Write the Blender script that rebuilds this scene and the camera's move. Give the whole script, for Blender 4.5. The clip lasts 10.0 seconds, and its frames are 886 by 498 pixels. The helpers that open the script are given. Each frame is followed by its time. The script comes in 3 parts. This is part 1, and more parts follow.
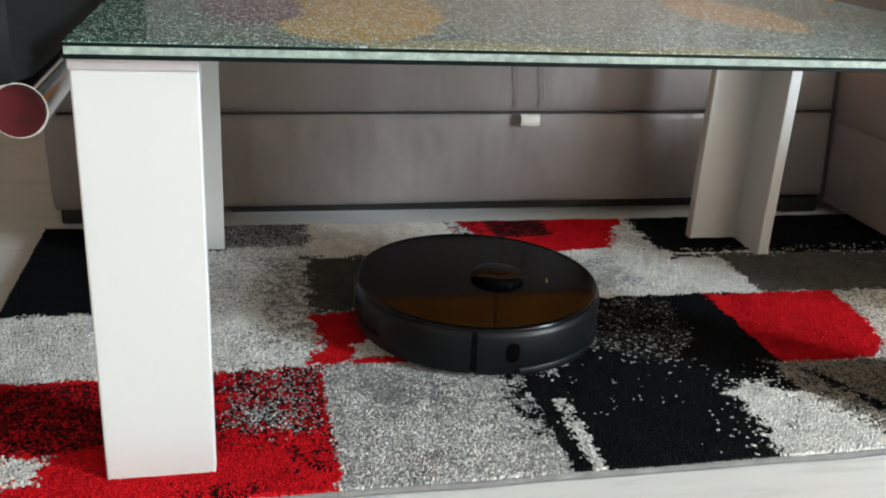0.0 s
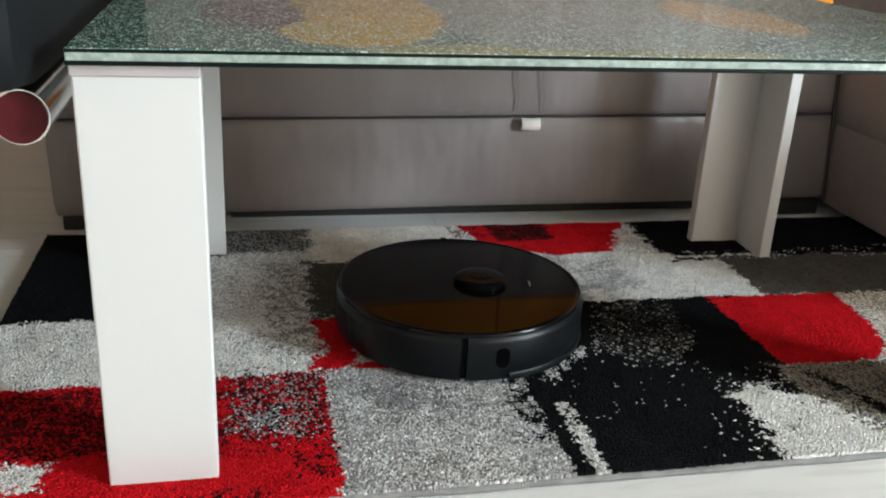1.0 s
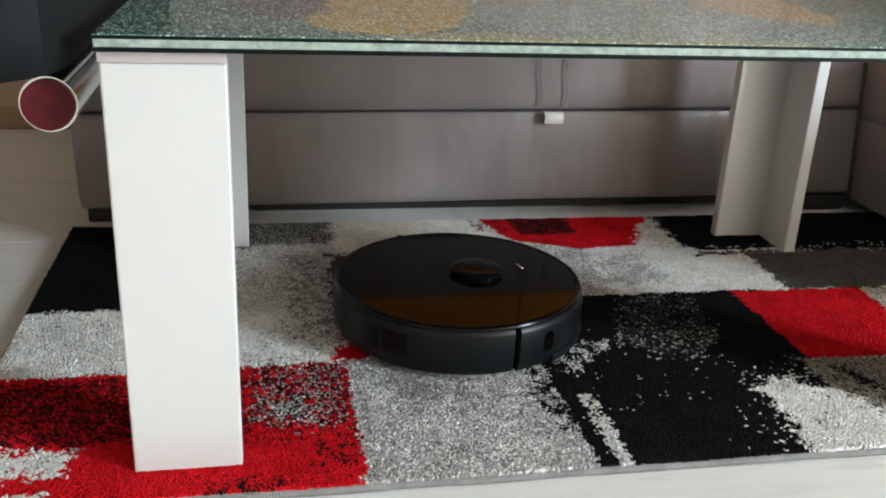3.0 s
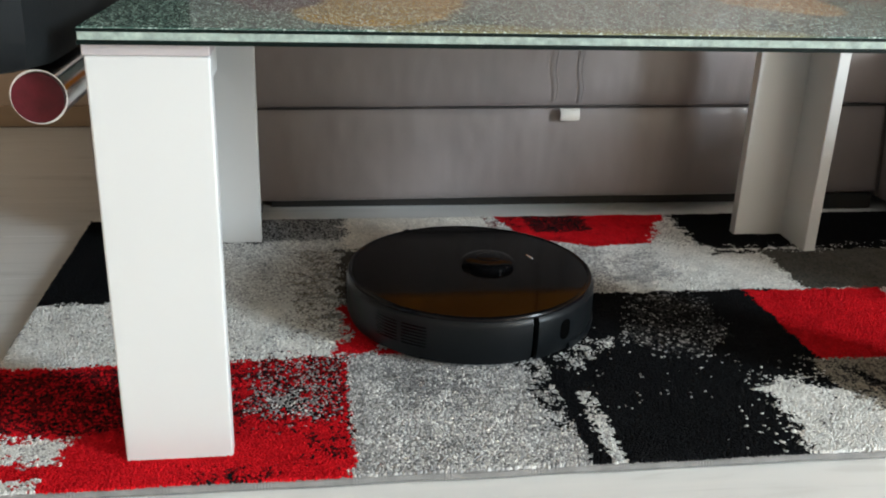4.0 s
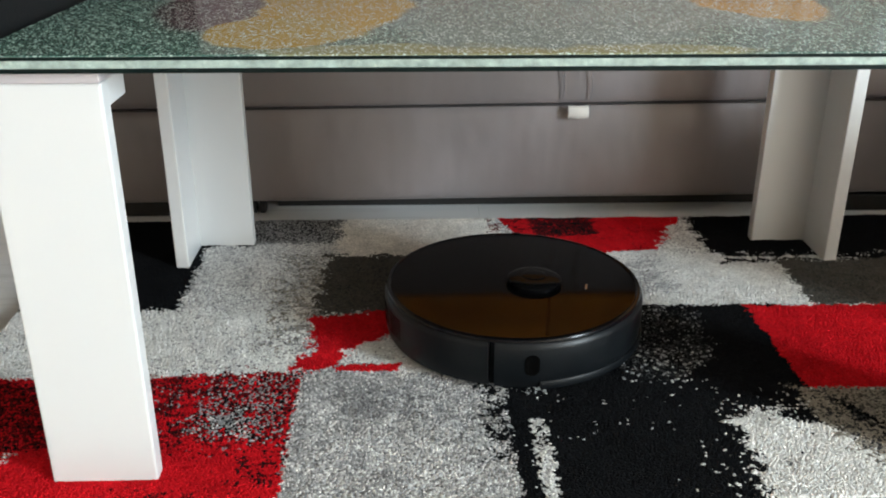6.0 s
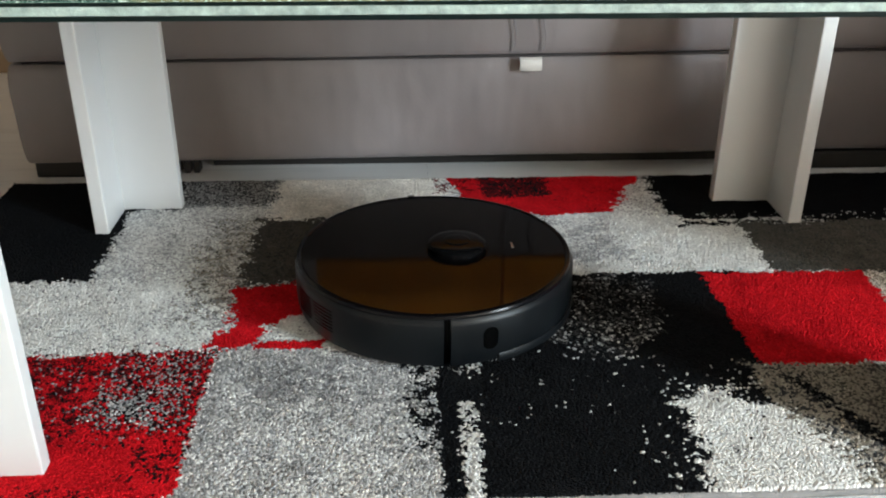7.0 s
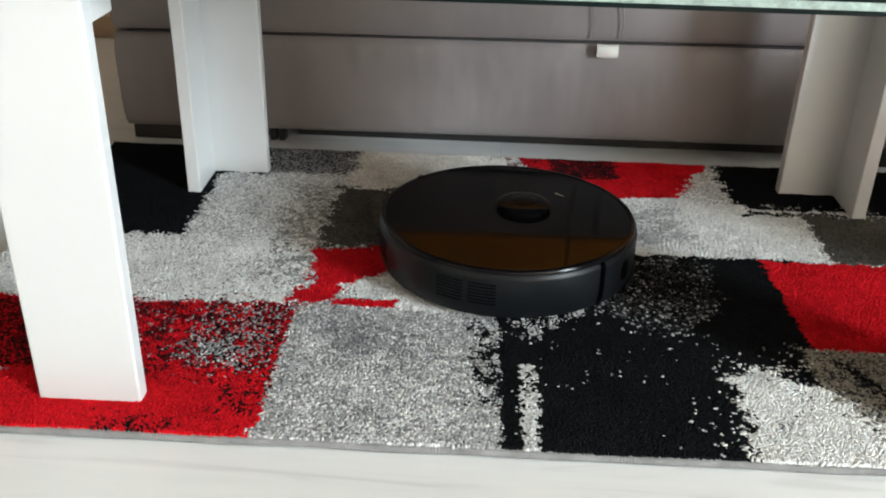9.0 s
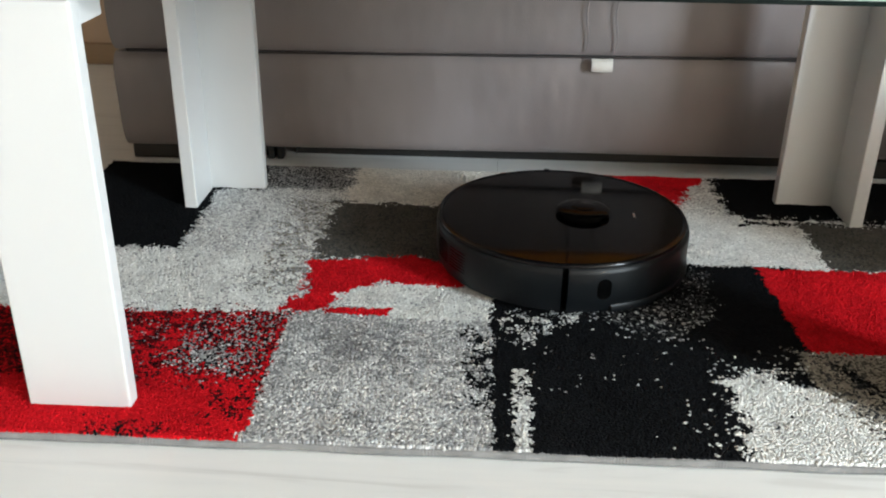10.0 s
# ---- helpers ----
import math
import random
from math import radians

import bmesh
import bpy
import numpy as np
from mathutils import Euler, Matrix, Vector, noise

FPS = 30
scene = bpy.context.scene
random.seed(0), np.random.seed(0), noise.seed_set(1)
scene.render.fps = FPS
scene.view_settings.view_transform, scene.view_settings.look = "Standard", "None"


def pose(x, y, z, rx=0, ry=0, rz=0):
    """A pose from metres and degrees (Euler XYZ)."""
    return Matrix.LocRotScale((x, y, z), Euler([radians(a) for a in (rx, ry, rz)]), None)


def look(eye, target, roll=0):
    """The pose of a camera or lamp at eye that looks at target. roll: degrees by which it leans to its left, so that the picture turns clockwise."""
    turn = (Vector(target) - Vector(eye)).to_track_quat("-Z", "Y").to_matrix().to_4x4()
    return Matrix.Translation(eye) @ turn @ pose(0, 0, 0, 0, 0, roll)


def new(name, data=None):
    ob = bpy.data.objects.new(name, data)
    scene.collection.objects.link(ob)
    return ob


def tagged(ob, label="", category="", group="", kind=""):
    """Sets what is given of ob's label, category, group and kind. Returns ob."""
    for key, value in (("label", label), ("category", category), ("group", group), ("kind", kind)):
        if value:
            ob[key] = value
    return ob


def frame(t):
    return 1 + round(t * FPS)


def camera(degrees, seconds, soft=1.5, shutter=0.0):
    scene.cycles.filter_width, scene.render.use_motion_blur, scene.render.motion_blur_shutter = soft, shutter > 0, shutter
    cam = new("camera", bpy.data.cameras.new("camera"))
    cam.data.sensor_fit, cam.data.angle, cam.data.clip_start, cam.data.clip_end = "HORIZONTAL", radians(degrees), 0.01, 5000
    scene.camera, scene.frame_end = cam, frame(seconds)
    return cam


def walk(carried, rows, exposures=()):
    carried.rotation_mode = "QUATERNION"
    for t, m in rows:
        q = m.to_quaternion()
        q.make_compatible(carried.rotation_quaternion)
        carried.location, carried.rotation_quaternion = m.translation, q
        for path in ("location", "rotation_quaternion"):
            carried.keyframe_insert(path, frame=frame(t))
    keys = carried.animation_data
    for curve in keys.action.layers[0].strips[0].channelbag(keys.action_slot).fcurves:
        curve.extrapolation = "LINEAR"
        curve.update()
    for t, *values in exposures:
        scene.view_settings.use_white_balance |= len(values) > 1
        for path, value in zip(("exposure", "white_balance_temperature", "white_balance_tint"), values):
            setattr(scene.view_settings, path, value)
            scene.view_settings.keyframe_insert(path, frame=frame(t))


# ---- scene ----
cam = camera(51.2, 10.0, soft=2.0)

PATH = [
    (0, (0.151, -0.862, 0.611), (0.563, 0.954, -0.12), 3.3),
    (0.5, (0.149, -0.861, 0.612), (0.562, 0.956, -0.113), 3.2),
    (1, (0.15, -0.862, 0.611), (0.56, 0.957, -0.111), 3.0),
    (1.5, (0.159, -0.857, 0.61), (0.561, 0.962, -0.117), 2.3),
    (2, (0.157, -0.858, 0.606), (0.554, 0.963, -0.121), 1.9),
    (2.5, (0.146, -0.858, 0.601), (0.539, 0.963, -0.126), 2.3),
    (2.7, (0.145, -0.861, 0.602), (0.537, 0.962, -0.123), 2.7),
    (3.8, (0.175, -0.869, 0.59), (0.454, 0.972, -0.14), 1.9),
    (4, (0.205, -0.873, 0.593), (0.476, 0.971, -0.133), 2.0),
    (4.5, (0.265, -0.858, 0.595), (0.496, 0.991, -0.132), 2.6),
    (5, (0.335, -0.837, 0.595), (0.505, 1.014, -0.142), 2.3),
    (5.2, (0.35, -0.826, 0.598), (0.498, 1.024, -0.15), 1.9),
    (6.3, (0.413, -0.823, 0.637), (0.452, 1.006, -0.173), -0.2),
    (6.5, (0.429, -0.797, 0.636), (0.501, 1.021, -0.194), 0.3),
    (7, (0.468, -0.729, 0.61), (0.549, 1.065, -0.272), 0.2),
    (7.5, (0.466, -0.706, 0.609), (0.487, 1.057, -0.334), 0.1),
    (8, (0.421, -0.762, 0.629), (0.397, 1.002, -0.312), 0.5),
    (8.5, (0.426, -0.799, 0.627), (0.381, 0.968, -0.308), 1.8),
    (9, (0.459, -0.799, 0.625), (0.402, 0.979, -0.289), 1.6),
    (9.5, (0.467, -0.796, 0.601), (0.392, 1.0, -0.275), 1.6),
    (10, (0.48, -0.813, 0.593), (0.402, 0.997, -0.253), 0.8),
]
EXPOSURES = [(0, -0.04), (4, -0.05), (5.2, 0.03), (7, 0.15), (8.5, 0.18), (10, 0.15)]
walk(cam, [(t, look(eye, target, roll)) for t, eye, target, roll in PATH], EXPOSURES)


# ---- world and light ----
world = bpy.data.worlds.new("overcast_day")
scene.world = world
world.use_nodes = True
_wn = world.node_tree.nodes
_sky = _wn.new("ShaderNodeTexSky")
_sky.sky_type, _sky.sun_disc = "NISHITA", False
_sky.sun_elevation, _sky.sun_rotation = radians(35), radians(150)
world.node_tree.links.new(_sky.outputs["Color"], _wn["Background"].inputs["Color"])
_wn["Background"].inputs["Strength"].default_value = 0.12

RUG_Z = 0.0125  # top of the pile
ROOM = (-1.7, 4.6, -4.0, 1.53, 2.6)  # x0, x1, y0, y1, height
WIN = (-3.58, -2.46, 0.65, 2.45)  # window opening in the right wall: y0, y1, z0, z1


def lamp_area(name, m, sx, sy, power, colour):
    data = bpy.data.lights.new(name, "AREA")
    data.shape, data.size, data.size_y = "RECTANGLE", sx, sy
    data.energy, data.color = power, colour
    ob = new(name, data)
    ob.matrix_world = m
    return ob


lamp_area("window_daylight", look((ROOM[1] + 0.02, -3.02, 1.55), (0, -3.02, 1.55)), 1.10, 1.78, 445, (0.785, 0.92, 1.0))


# ---- materials ----
def nodes_of(name):
    m = bpy.data.materials.new(name)
    m.use_nodes = True
    t = m.node_tree
    return m, t, t.nodes["Principled BSDF"]


def noise_node(t, scale, detail=4.0, stretch=None, rough=0.55):
    co = t.nodes.new("ShaderNodeTexCoord")
    n = t.nodes.new("ShaderNodeTexNoise")
    n.inputs["Scale"].default_value, n.inputs["Detail"].default_value = scale, detail
    n.inputs["Roughness"].default_value = rough
    if stretch:
        mp = t.nodes.new("ShaderNodeMapping")
        mp.inputs["Scale"].default_value = stretch
        t.links.new(co.outputs["Object"], mp.inputs["Vector"])
        t.links.new(mp.outputs["Vector"], n.inputs["Vector"])
    else:
        t.links.new(co.outputs["Object"], n.inputs["Vector"])
    return n


def ramp(t, src, stops):
    r = t.nodes.new("ShaderNodeValToRGB")
    e = r.color_ramp.elements
    while len(e) < len(stops):
        e.new(0.5)
    for el, (p, c) in zip(e, stops):
        el.position, el.color = p, (*c, 1)
    t.links.new(src, r.inputs["Fac"])
    return r


def scaled(c, k):
    return tuple(min(1.0, v * k) for v in c)


def surface(name, base, rough=0.5, metal=0.0, big=6.0, fine=180.0, vary=0.08, bump=0.05, stretch=None, rough_vary=0.08, spec=0.5, coat=0.0, dent=0.0):
    """A surface with broad tone changes, fine relief and uneven gloss."""
    m, t, b = nodes_of(name)
    n1 = noise_node(t, big, 5, stretch)
    r = ramp(t, n1.outputs["Fac"], [(0.3, scaled(base, 1 - vary)), (0.7, scaled(base, 1 + vary))])
    t.links.new(r.outputs["Color"], b.inputs["Base Color"])
    n2 = noise_node(t, fine, 3, stretch)
    bp = t.nodes.new("ShaderNodeBump")
    bp.inputs["Strength"].default_value, bp.inputs["Distance"].default_value = bump, 0.002
    t.links.new(n2.outputs["Fac"], bp.inputs["Height"])
    if dent:
        n3 = noise_node(t, 7.0, 2, (1.6, 1.6, 0.7))
        b3 = t.nodes.new("ShaderNodeBump")
        b3.inputs["Strength"].default_value, b3.inputs["Distance"].default_value = dent, 0.03
        t.links.new(n3.outputs["Fac"], b3.inputs["Height"])
        t.links.new(b3.outputs["Normal"], bp.inputs["Normal"])
    t.links.new(bp.outputs["Normal"], b.inputs["Normal"])
    mr = t.nodes.new("ShaderNodeMapRange")
    mr.inputs["To Min"].default_value, mr.inputs["To Max"].default_value = max(0.02, rough - rough_vary), min(1, rough + rough_vary)
    t.links.new(n1.outputs["Fac"], mr.inputs["Value"])
    t.links.new(mr.outputs["Result"], b.inputs["Roughness"])
    b.inputs["Metallic"].default_value = metal
    b.inputs["Specular IOR Level"].default_value = spec
    b.inputs["Coat Weight"].default_value = coat
    return m


def glass_material(name, tint, rough, bump=0.0, scale=60.0):
    m, t, b = nodes_of(name)
    b.inputs["Base Color"].default_value = (*tint, 1)
    b.inputs["Transmission Weight"].default_value = 1.0
    b.inputs["Roughness"].default_value = rough
    b.inputs["IOR"].default_value = 1.5
    if bump:
        n = noise_node(t, scale, 3)
        bp = t.nodes.new("ShaderNodeBump")
        bp.inputs["Strength"].default_value, bp.inputs["Distance"].default_value = bump, 0.001
        t.links.new(n.outputs["Fac"], bp.inputs["Height"])
        t.links.new(bp.outputs["Normal"], b.inputs["Normal"])
    return m


def blob(t, co, x, y, rx, ry, wob):
    """A soft-edged colour patch: 1 within, 0 outside."""
    mp = t.nodes.new("ShaderNodeMapping")
    mp.inputs["Location"].default_value = (-x / rx, -y / ry, 0)
    mp.inputs["Scale"].default_value = (1 / rx, 1 / ry, 0)
    t.links.new(co, mp.inputs["Vector"])
    ln = t.nodes.new("ShaderNodeVectorMath")
    ln.operation = "LENGTH"
    t.links.new(mp.outputs[0], ln.inputs[0])
    ad = t.nodes.new("ShaderNodeMath")
    ad.operation, ad.inputs[1].default_value = "MULTIPLY_ADD", 0.7
    t.links.new(wob, ad.inputs[0])
    t.links.new(ln.outputs["Value"], ad.inputs[2])
    return soft_step(t, ad.outputs[0], 1.42, 1.28)


def soft_step(t, src, lo, hi):
    mr = t.nodes.new("ShaderNodeMapRange")
    mr.interpolation_type = "SMOOTHSTEP"
    mr.inputs["From Min"].default_value, mr.inputs["From Max"].default_value = hi, lo
    mr.inputs["To Min"].default_value, mr.inputs["To Max"].default_value = 1.0, 0.0
    t.links.new(src, mr.inputs["Value"])
    return mr


def crackle_material():
    """Shattered inner pane over colour patches: clear chips between white fracture lines, some chips painted white as
    glints.
    """
    m, t, b = nodes_of("crackle_glass")
    co = t.nodes.new("ShaderNodeTexCoord")
    obj = co.outputs["Object"]
    wob = noise_node(t, 40, 2)
    add = t.nodes.new("ShaderNodeMixRGB")
    add.blend_type, add.inputs["Fac"].default_value = "ADD", 0.012
    t.links.new(obj, add.inputs["Color1"])
    t.links.new(wob.outputs["Color"], add.inputs["Color2"])
    flat = t.nodes.new("ShaderNodeMapping")
    flat.inputs["Scale"].default_value = (0.8, 0.45, 1.0)
    t.links.new(add.outputs["Color"], flat.inputs["Vector"])
    edge = t.nodes.new("ShaderNodeTexVoronoi")
    edge.feature, edge.inputs["Scale"].default_value = "DISTANCE_TO_EDGE", 760
    chip = t.nodes.new("ShaderNodeTexVoronoi")
    chip.inputs["Scale"].default_value = 760
    for v in (edge, chip):
        t.links.new(flat.outputs["Vector"], v.inputs["Vector"])
    line = ramp(t, edge.outputs["Distance"], [(0.01, (0.30, 0.30, 0.30)), (0.07, (0, 0, 0))])
    sep = t.nodes.new("ShaderNodeSeparateColor")
    t.links.new(chip.outputs["Color"], sep.inputs[0])
    # Window glints put into the colour: about one chip in six turns white.
    glint_paint = ramp(t, sep.outputs[0], [(0.80, (0, 0, 0)), (0.90, (1, 1, 1))])
    veil = ramp(t, sep.outputs[1], [(0.2, (0.93, 0.93, 0.93)), (0.8, (0.99, 0.99, 0.99))])
    # soft colour patches, fixed on the glass
    w2 = noise_node(t, 9, 3).outputs["Fac"]
    tint = None
    for x, y, rx, ry, c in ((0.47, 0.00, 0.22, 0.040, (0.26, 0.25, 0.11)), (0.53, 0.27, 0.26, 0.24, (0.155, 0.205, 0.195)), (0.175, 0.28, 0.075, 0.16, (0.085, 0.018, 0.035)),
                            (0.30, 0.30, 0.092, 0.24, (0.44, 0.25, 0.010)), (0.26, 0.10, 0.070, 0.085, (0.40, 0.25, 0.02)), (0.80, 0.33, 0.075, 0.17, (0.46, 0.22, 0.008)), (0.99, 0.33, 0.085, 0.06, (0.09, 0.055, 0.03))):
        mx = t.nodes.new("ShaderNodeMixRGB")
        if tint is None:
            mx.inputs["Color1"].default_value = (0.040, 0.125, 0.100, 1)
        else:
            t.links.new(tint, mx.inputs["Color1"])
        mx.inputs["Color2"].default_value = (*c, 1)
        t.links.new(blob(t, obj, x, y, rx, ry, w2).outputs[0], mx.inputs["Fac"])
        tint = mx.outputs["Color"]
    whiten = t.nodes.new("ShaderNodeMixRGB")
    whiten.inputs["Color2"].default_value = (0.68, 0.82, 0.76, 1)
    mxl = t.nodes.new("ShaderNodeMath")
    mxl.operation = "MAXIMUM"
    t.links.new(line.outputs["Color"], mxl.inputs[0])
    t.links.new(glint_paint.outputs["Color"], mxl.inputs[1])
    t.links.new(mxl.outputs[0], whiten.inputs["Fac"])
    t.links.new(tint, whiten.inputs["Color1"])
    bp = t.nodes.new("ShaderNodeBump")
    bp.inputs["Strength"].default_value, bp.inputs["Distance"].default_value = 0.07, 0.002
    t.links.new(chip.outputs["Color"], bp.inputs["Height"])
    t.links.new(bp.outputs["Normal"], b.inputs["Normal"])
    b.inputs["Base Color"].default_value = (0.62, 0.90, 0.80, 1)
    b.inputs["Transmission Weight"].default_value = 1.0
    b.inputs["Roughness"].default_value = 0.12
    tr = t.nodes.new("ShaderNodeBsdfTranslucent")
    df = t.nodes.new("ShaderNodeBsdfPrincipled")
    df.inputs["Roughness"].default_value = 0.08
    df.inputs["Specular IOR Level"].default_value = 0.22
    t.links.new(bp.outputs["Normal"], df.inputs["Normal"])
    t.links.new(whiten.outputs["Color"], tr.inputs["Color"])
    t.links.new(whiten.outputs["Color"], df.inputs["Base Color"])
    half = t.nodes.new("ShaderNodeMixShader")
    half.inputs[0].default_value = 0.88
    t.links.new(tr.outputs[0], half.inputs[1])
    t.links.new(df.outputs[0], half.inputs[2])
    cover = t.nodes.new("ShaderNodeMath")
    cover.operation, cover.use_clamp = "ADD", True
    t.links.new(mxl.outputs[0], cover.inputs[0])
    t.links.new(veil.outputs["Color"], cover.inputs[1])
    mx = t.nodes.new("ShaderNodeMixShader")
    t.links.new(cover.outputs[0], mx.inputs[0])
    t.links.new(b.outputs[0], mx.inputs[1])
    t.links.new(half.outputs[0], mx.inputs[2])
    t.links.new(mx.outputs[0], t.nodes["Material Output"].inputs["Surface"])
    return m


def pile_material():
    """Yarn coloured tuft by tuft, with a softer sheen along the fibre tips."""
    m, t, b = nodes_of("rug_pile")
    a = t.nodes.new("ShaderNodeAttribute")
    a.attribute_name = "yarn"
    n = noise_node(t, 30, 4)
    r = ramp(t, n.outputs["Fac"], [(0.3, (0.86, 0.86, 0.86)), (0.7, (1.12, 1.12, 1.12))])
    mx = t.nodes.new("ShaderNodeMixRGB")
    mx.blend_type, mx.inputs["Fac"].default_value = "MULTIPLY", 1.0
    t.links.new(a.outputs["Color"], mx.inputs["Color1"])
    t.links.new(r.outputs["Color"], mx.inputs["Color2"])
    t.links.new(mx.outputs["Color"], b.inputs["Base Color"])
    b.inputs["Roughness"].default_value = 0.9
    b.inputs["Specular IOR Level"].default_value = 0.05
    return m


def plank_material():
    """White-washed laminate with faint grey grain along each plank."""
    m, t, b = nodes_of("white_laminate")
    info = t.nodes.new("ShaderNodeObjectInfo")
    co = t.nodes.new("ShaderNodeTexCoord")
    off = t.nodes.new("ShaderNodeCombineXYZ")
    mul = t.nodes.new("ShaderNodeMath")
    mul.operation, mul.inputs[1].default_value = "MULTIPLY", 37.0
    t.links.new(info.outputs["Random"], mul.inputs[0])
    t.links.new(mul.outputs[0], off.inputs["X"])
    t.links.new(mul.outputs[0], off.inputs["Y"])
    va = t.nodes.new("ShaderNodeVectorMath")
    t.links.new(co.outputs["Object"], va.inputs[0])
    t.links.new(off.outputs[0], va.inputs[1])
    mp = t.nodes.new("ShaderNodeMapping")
    mp.inputs["Scale"].default_value = (2.2, 22, 1)
    t.links.new(va.outputs[0], mp.inputs["Vector"])
    n = t.nodes.new("ShaderNodeTexNoise")
    n.inputs["Scale"].default_value, n.inputs["Detail"].default_value, n.inputs["Distortion"].default_value = 1.6, 8, 1.2
    t.links.new(mp.outputs[0], n.inputs["Vector"])
    r = ramp(t, n.outputs["Fac"], [(0.32, (0.70, 0.70, 0.69)), (0.44, (0.785, 0.79, 0.785)), (0.7, (0.82, 0.82, 0.81))])
    t.links.new(r.outputs["Color"], b.inputs["Base Color"])
    bp = t.nodes.new("ShaderNodeBump")
    bp.inputs["Strength"].default_value, bp.inputs["Distance"].default_value = 0.12, 0.001
    t.links.new(n.outputs["Fac"], bp.inputs["Height"])
    t.links.new(bp.outputs["Normal"], b.inputs["Normal"])
    b.inputs["Roughness"].default_value = 0.42
    return m


M_WALL = surface("warm_beige_plaster", (0.53, 0.405, 0.30), 0.85, big=2, fine=90, vary=0.04, bump=0.12)
M_CEIL = surface("ceiling_paint", (0.52, 0.475, 0.43), 0.9, big=2, fine=90, vary=0.03, bump=0.08)
M_SKIRT = surface("tan_wood_skirting", (0.34, 0.24, 0.15), 0.5, big=5, fine=60, vary=0.15, stretch=(0.4, 4, 4))
M_PLANK = plank_material()
M_LEG = surface("white_lacquer", (0.62, 0.63, 0.63), 0.30, big=3, fine=700, vary=0.012, bump=0.012, rough_vary=0.02)
M_CAP = surface("pale_grey_cap", (0.46, 0.42, 0.43), 0.45, big=14, fine=120, vary=0.05)
M_EDGE = surface("dark_green_glass_edge", (0.003, 0.008, 0.007), 0.35, big=30, fine=90, vary=0.3, bump=0.02, spec=0.12)
M_FACE = surface("pale_crackled_glass_edge", (0.29, 0.36, 0.325), 0.25, big=120, fine=420, vary=0.28, bump=0.35)
M_WINDOW = glass_material("window_glass", (0.97, 0.99, 0.98), 0.0)
M_CRACK = crackle_material()
M_PILE = pile_material()
M_BACKING = surface("jute_backing", (0.09, 0.085, 0.08), 0.95, fine=260, vary=0.2, bump=0.4)
M_BIND = surface("grey_binding_yarn", (0.22, 0.217, 0.213), 0.9, big=40, fine=420, vary=0.22, bump=0.5)
M_SOFA = surface("taupe_grey_leather", (0.235, 0.206, 0.205), 0.33, big=4, fine=240, vary=0.08, bump=0.12, rough_vary=0.08, dent=0.30)
M_SEAM = surface("dark_seam_thread", (0.05, 0.043, 0.042), 0.8, fine=300)
# black for the feet, and for the strip that imitates shade under the sofa
M_FOOT_SHADE = surface("black_foot_and_shade", (0.015, 0.014, 0.013), 0.5)
M_MUSTARD = surface("mustard_fabric", (0.84, 0.29, 0.012), 0.85, big=12, fine=320, vary=0.12, bump=0.3)
M_TAG = surface("white_satin_label", (0.74, 0.71, 0.66), 0.6, big=60, fine=500, vary=0.05, bump=0.1)
M_CHROME = surface("chrome_tube", (0.82, 0.82, 0.82), 0.12, 1.0, big=20, fine=60, vary=0.04, bump=0.02, rough_vary=0.05)
M_REDCAP = surface("dark_red_plastic", (0.085, 0.008, 0.013), 0.6, big=45, fine=200, vary=0.3, bump=0.1, spec=0.25)
M_CHAIR = surface("charcoal_leather", (0.0050, 0.0066, 0.0078), 0.7, big=5, fine=200, vary=0.2, bump=0.15, spec=0.2)
M_BODY = surface("graphite_plastic", (0.0040, 0.0052, 0.0064), 0.38, big=25, fine=600, vary=0.15, bump=0.05, spec=0.24)
M_LID = surface("gloss_black_lid", (0.0030, 0.0024, 0.0022), 0.065, big=25, fine=60, vary=0.1, bump=0.0, rough_vary=0.02, spec=0.08)
M_TURRET = surface("gloss_black_turret", (0.003, 0.003, 0.0033), 0.12, big=40, fine=300, vary=0.1, bump=0.01, rough_vary=0.03, spec=0.05)
M_RIM = surface("gloss_black_rim", (0.003, 0.003, 0.004), 0.17, spec=0.16)
M_DARK = surface("black_recess", (0.0015, 0.0015, 0.0015), 0.15, spec=0.15)
M_TYRE = surface("black_rubber", (0.012, 0.012, 0.012), 0.8, fine=200)
M_BTN = surface("silver_button", (0.6, 0.6, 0.6), 0.25, 1.0)
M_FRAME = surface("white_window_frame", (0.8, 0.8, 0.8), 0.4)


# ---- mesh helpers ----
def box(bm, x0, x1, y0, y1, z0, z1, bevel=0.0, seg=2):
    r = bmesh.ops.create_cube(bm, size=1)
    vs = r["verts"]
    for v in vs:
        v.co = Vector(((x0 + x1) / 2 + v.co.x * (x1 - x0), (y0 + y1) / 2 + v.co.y * (y1 - y0), (z0 + z1) / 2 + v.co.z * (z1 - z0)))
    if bevel:
        es = list({e for v in vs for e in v.link_edges})
        bmesh.ops.bevel(bm, geom=es, offset=bevel, segments=seg, affect="EDGES", profile=0.5)
    return bm


def box_bm(*a, **k):
    return box(bmesh.new(), *a, **k)


def finish(bm, name, smooth=True):
    me = bpy.data.meshes.new(name)
    bmesh.ops.recalc_face_normals(bm, faces=bm.faces)
    bm.to_mesh(me)
    bm.free()
    if smooth:
        me.polygons.foreach_set("use_smooth", [True] * len(me.polygons))
        me.set_sharp_from_angle(angle=radians(35))
    return me


def part(name, bm, material, parent=None, label="", smooth=None):
    if smooth is None:  # plain boards keep flat faces
        smooth = len(bm.faces) > 64
    me = finish(bm, name, smooth)
    me.materials.append(material)
    ob = new(name, me)
    if parent is not None:
        ob.parent = parent
    if label:
        ob["label"] = label
    return ob


